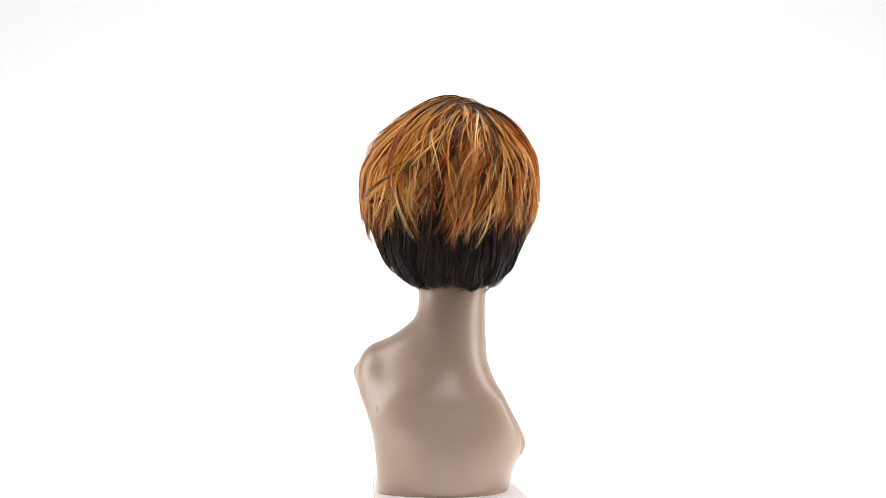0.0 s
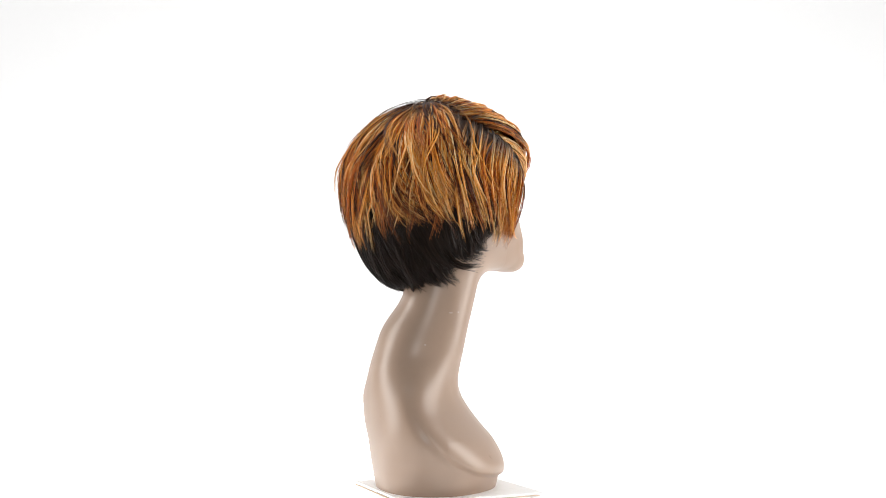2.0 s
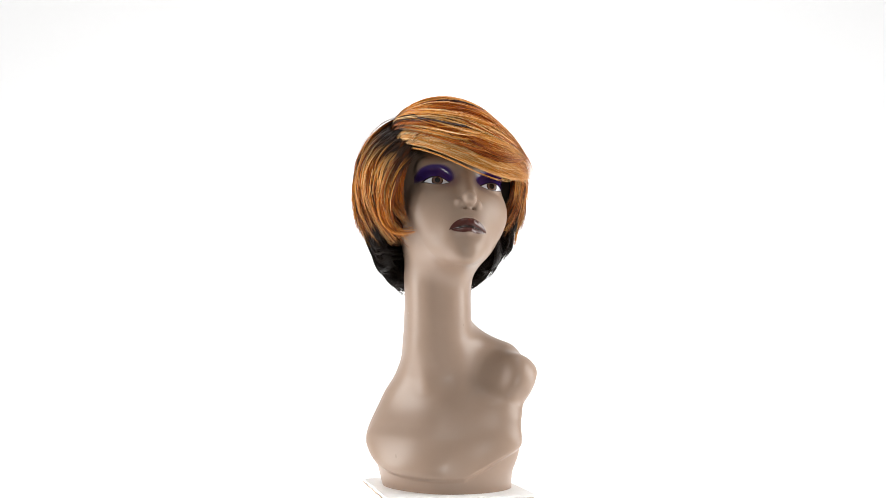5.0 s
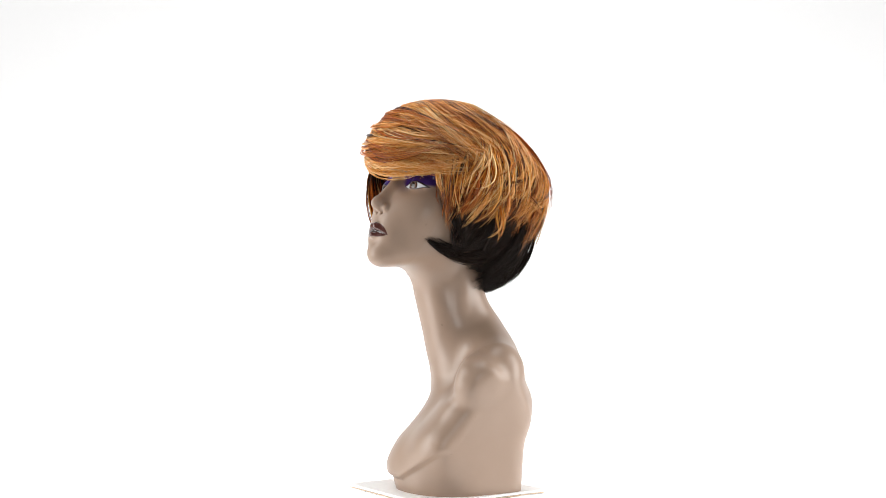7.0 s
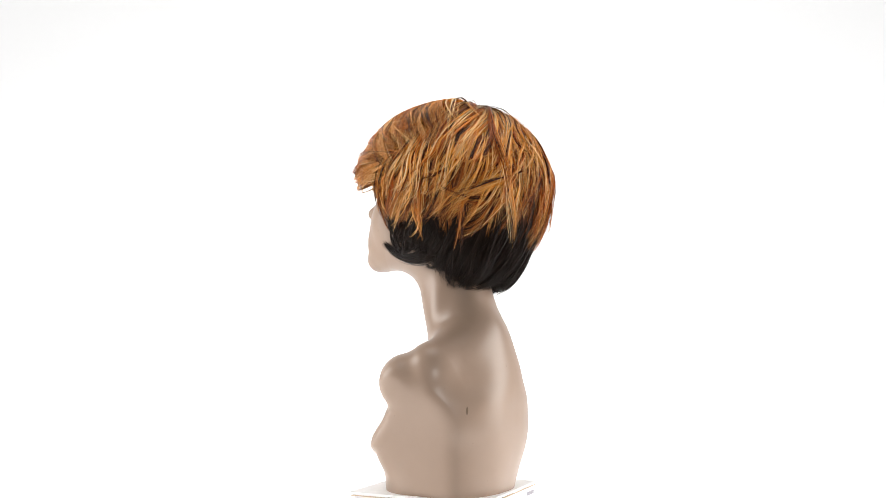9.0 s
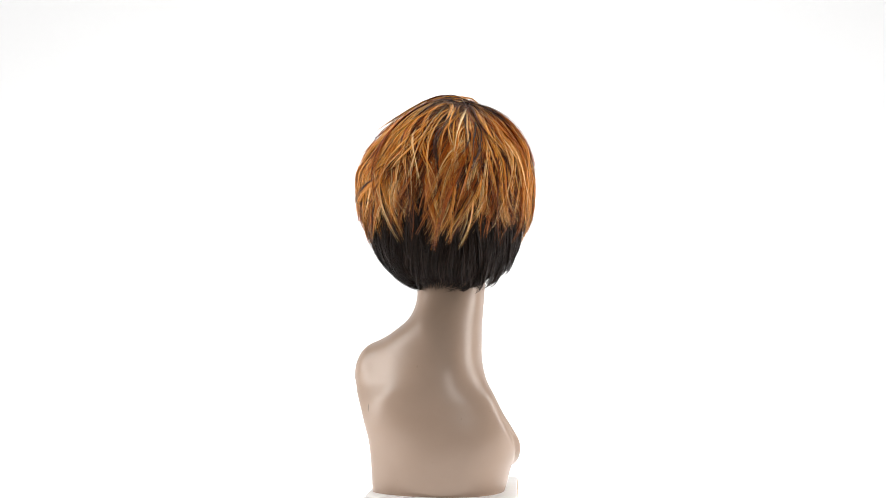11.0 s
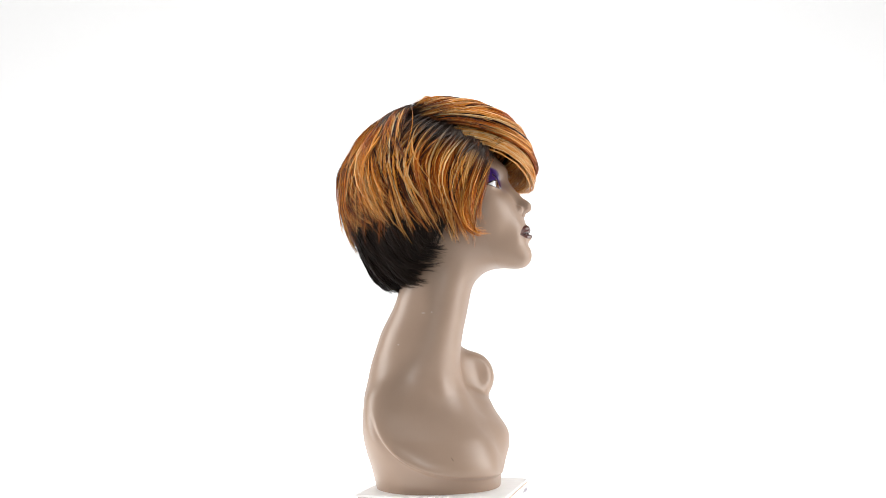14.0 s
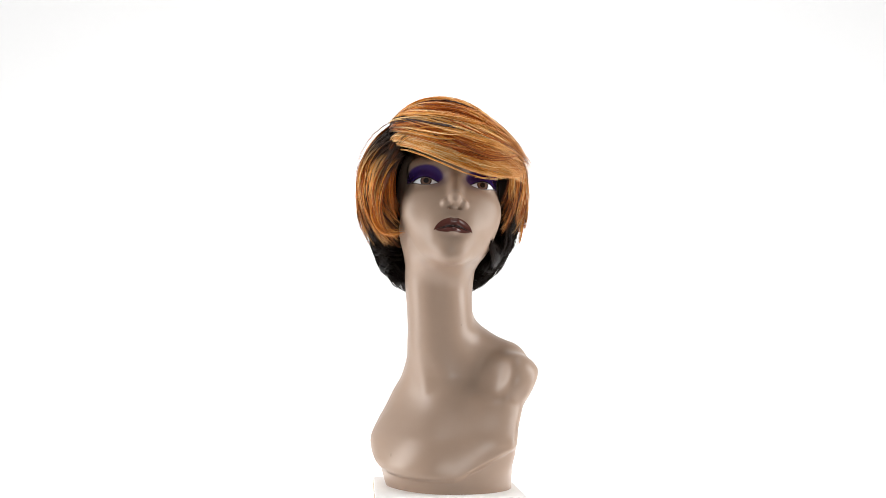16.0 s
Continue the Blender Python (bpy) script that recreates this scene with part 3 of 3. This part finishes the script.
    for _ in range(70):
        a = pick(95, 285)
        back.lock((222 + g.normal(0, 30), pick(48, 76)), (a + g.normal(0, 14), pick(10, 36)), (a + g.normal(0, 10), pick(-40, 0)), (0.95, pick(1.02, 1.08), pick(0.98, 1.03)), 2, (0.8, 0.8, 0.4), shade=pick(0.3, 1.0), wave=2.4, thick=0.00028, fine=2, steps=12)
    back.build("back_hair", HAIR, wig, "copper and blond streaked layered back hair", 1.35)

    # right side, falling from the parting and curving towards the cheek
    right = Locks(13)
    for _ in range(125):
        s = pick(-0.2, 0.95)
        az, el = parting(s)
        ahead = max(0, s)
        el -= pick(0, 26) * (1 - 0.85 * ahead)
        tip_az = -112 + 73 * s + g.normal(0, 4)
        hug = 0.97 - 0.09 * ahead**2
        right.lock((az - 2, el - 2), (tip_az - 26 + 20 * ahead + g.normal(0, 4), -2 + g.normal(0, 5)), (tip_az + 8 - 8 * ahead, pick(-40, -18) - 8 * ahead),
                   (0.86, 1.04, hug + g.normal(0, 0.012)), wave=1.7)
    # long front locks beside the cheek
    for _ in range(10):
        s = pick(0.66, 0.94)
        az, el = parting(s)
        right.lock((az - 3, el - 2), (-62 + g.normal(0, 3), -6 + g.normal(0, 3)), (-47 + g.normal(0, 4), -41 + g.normal(0, 3)), (0.88, 1.02, 0.90), 70, (4, 3.5, 1.0),
                   shade=pick(0.35, 0.95), wave=0.5, lift=0.01)
    # shorter brown hair behind it, close to the temple
    for _ in range(26):
        b = pick(-78, -40)
        right.lock((b + 8, pick(12, 30)), (b, -5), (b + 3, pick(-34, -20)), (0.88, 0.94, 0.88), 46, (4, 3.5, 1.4), shade=pick(0.3, 0.6), wave=0.6, lift=0.008)
    # hair lying on the temple
    for _ in range(18):
        b = pick(-74, -50)
        right.lock((b + 4, pick(10, 24)), (b - 4, -6), (b - 2, pick(-40, -24)), (0.70, 0.71, 0.66), 46, (4, 3.5, 1.4), shade=pick(0.45, 0.65), wave=0.6, lift=0.006)
    # lock that curls on to the cheek
    for _ in range(6):
        right.lock((-38 + g.normal(0, 3), 16), (-66 + g.normal(0, 2), -34), (-31 + g.normal(0, 1.5), -36 + g.normal(0, 1)), (0.90, 1.04, 0.92), 60, (4, 3.0, 0.4), shade=pick(0.5, 0.95), wave=0.15, lift=0.006, fine=5)
    for _ in range(90):
        s = pick(-0.1, 0.82)
        az, el = parting(s)
        tip_az = -112 + 72 * s + g.normal(0, 4)
        right.lock((az, el - pick(2, 26) * (1 - 0.85 * max(0, s))), (tip_az - 26 + 20 * max(0, s) + g.normal(0, 3), pick(-4, 6)), (tip_az + 8 - 8 * max(0, s) + g.normal(0, 3), pick(-40, -14)),
                   (0.90, 1.05, 1.0 - 0.1 * max(0, s) ** 2), 8, (0.9, 0.9, 0.25), shade=accent(), wave=1.6, thick=0.00060, fine=2)
    right.build("right_side_hair", HAIR, wig, "copper side hair with dark roots, curved to the cheek", 1.4)

    # left side, combed down and then forward
    left = Locks(14)
    for n_lock in range(190):
        s = g.random()
        root = (48 + 118 * s, 4 + 64 * (n_lock / 190) + g.normal(0, 4))
        tip = (55 + 58 * s + g.normal(0, 4), pick(-39, -18 + 18 * s) - 6 * max(0, 1 - 2.5 * s))
        hug = 0.88 + 0.11 * min(1, s * 3)
        left.lock(root, (root[0] * 0.8 + tip[0] * 0.2 + 6 + g.normal(0, 4), tip[1] + 0.32 * (root[1] - tip[1])), tip,
                  (0.86, 1.05, hug + g.normal(0, 0.015)), wave=2.4, steps=12, flick=g.normal(0.10, 0.06))
    for _ in range(95):
        s = g.random()
        root = (46 + 120 * s, pick(28, 68))
        tip = (57 + 57 * s + g.normal(0, 4), pick(-36, -8))
        left.lock(root, (root[0] * 0.8 + tip[0] * 0.2 + 6 + g.normal(0, 4), tip[1] + 0.3 * (root[1] - tip[1])), tip,
                  (0.90, 1.06, 0.92 + 0.1 * min(1, s * 3)), 8, (0.9, 0.9, 0.25), shade=accent(), wave=2.2, thick=0.00046, fine=2, steps=14, flick=g.normal(0.09, 0.05))
    # hair lying on the temple
    for _ in range(14):
        b = pick(52, 76)
        left.lock((b - 4, pick(6, 18)), (b + 4, -8), (b + 2, pick(-38, -24)), (0.87, 0.89, 0.84), 46, (4, 3.5, 1.4), shade=pick(0.45, 0.65), wave=0.6, lift=0.006)
    left.build("left_side_hair", HAIR, wig, "copper and blond streaked side hair combed forward")

    # fringe and top, swept from the parting over to the left
    fringe = Locks(15, 0.15)
    # crown, lying from the whorl over to the left
    for _ in range(26):
        fringe.lock((-121 + g.normal(0, 12), 70 + g.normal(0, 6)), (60 + g.normal(0, 25), 84), (112 + g.normal(0, 14), pick(8, 38)), (0.90, 0.95, pick(0.94, 0.99)), wave=1.2, curl=0.2)
    for n_lock in range(215):
        s = (n_lock + g.random()) / 215
        az, el = parting(0.52 * s)
        tip = (94 - 38 * s + g.normal(0, 6), 19 - 19 * s + g.normal(0, 5))
        mid = (-42 + 46 * s + g.normal(0, 8), 64 - 49 * s + g.normal(0, 6))
        fringe.lock((az + g.normal(0, 4), el + pick(0, 12)), mid, tip, (0.86, 1.05 + 0.06 * s, pick(0.98, 1.05) + 0.03 * s), 60, wave=2.9, steps=14, lift=0.034, flick=g.normal(0.16, 0.10))
    # pale ends over the brow, turned up at the tips
    for _ in range(30):
        fringe.lock((-46 + g.normal(0, 7), 34 + g.normal(0, 5)), (14 + g.normal(0, 9), 9 + g.normal(0, 4)), (58 + g.normal(0, 9), pick(-13, 2)),
                    (0.78, 1.08, pick(1.02, 1.08)), 50, (2.4, 2.4, 0.7), shade=pick(0.78, 1.05), wave=2.6, flick=g.normal(0.16, 0.07), fine=5)
    for _ in range(190):
        s = g.random()
        az, el = parting(0.55 * s)
        fringe.lock((az + g.normal(0, 6), el + pick(0, 14)), (-42 + 46 * s + g.normal(0, 10), 64 - 47 * s + g.normal(0, 7)), (90 - 40 * s + g.normal(0, 13), 20 - 18 * s + g.normal(0, 8)),
                    (0.90, 1.08 + 0.04 * s, pick(1.0, 1.09)), 8, (0.9, 0.9, 0.25), shade=accent(), wave=2.6, thick=0.00060, fine=2, steps=12, flick=g.normal(0.18, 0.10))
    # loose curls lying over the fringe
    for _ in range(34):
        a = pick(-40, 28)
        e = pick(24, 52)
        fringe.lock((a, e), (a + pick(30, 48), e - pick(12, 26)), (a + pick(52, 72), e - pick(2, 20)), (1.0, 1.10, pick(1.02, 1.08)), 26, (1.8, 2.0, 0.5),
                    shade=pick(0.5, 1.0), wave=1.2, thick=0.00042, fine=3, steps=14, flick=pick(0.05, 0.22))
    # stray hairs
    for _ in range(80):
        s = g.random()
        az, el = parting(s)
        fringe.lock((az, el + 5), (-40 + 60 * s + g.normal(0, 18), 66 - 36 * s), (88 - 40 * s + g.normal(0, 12), 10 + g.normal(0, 9)), (0.95, 1.08, pick(1.0, 1.08)), 2, shade=pick(0.5, 1.0), wave=2.2, thick=0.0003, steps=12)
    fringe.build("fringe", HAIR, wig, "long copper fringe swept aside, with pale blond tips", 0.72)
    return wig


WIG = build_wig()


# ---- the turn: ten degrees at each step, every 0.3 s ----
def motions():
    rows = []
    for k in range(55):
        start = max(0.0, 0.3 * k - 0.2333 + 0.0)
        stop = min(16.0, 0.3 * k + 0.0333)
        turned = pose(0, 0, 0, 0, 0, -10.0 * (k - 18))
        rows += [(start, turned), (stop, turned)]
    for thing in (CARTON, MANNEQUIN, WIG):
        walk(thing, rows)


motions()
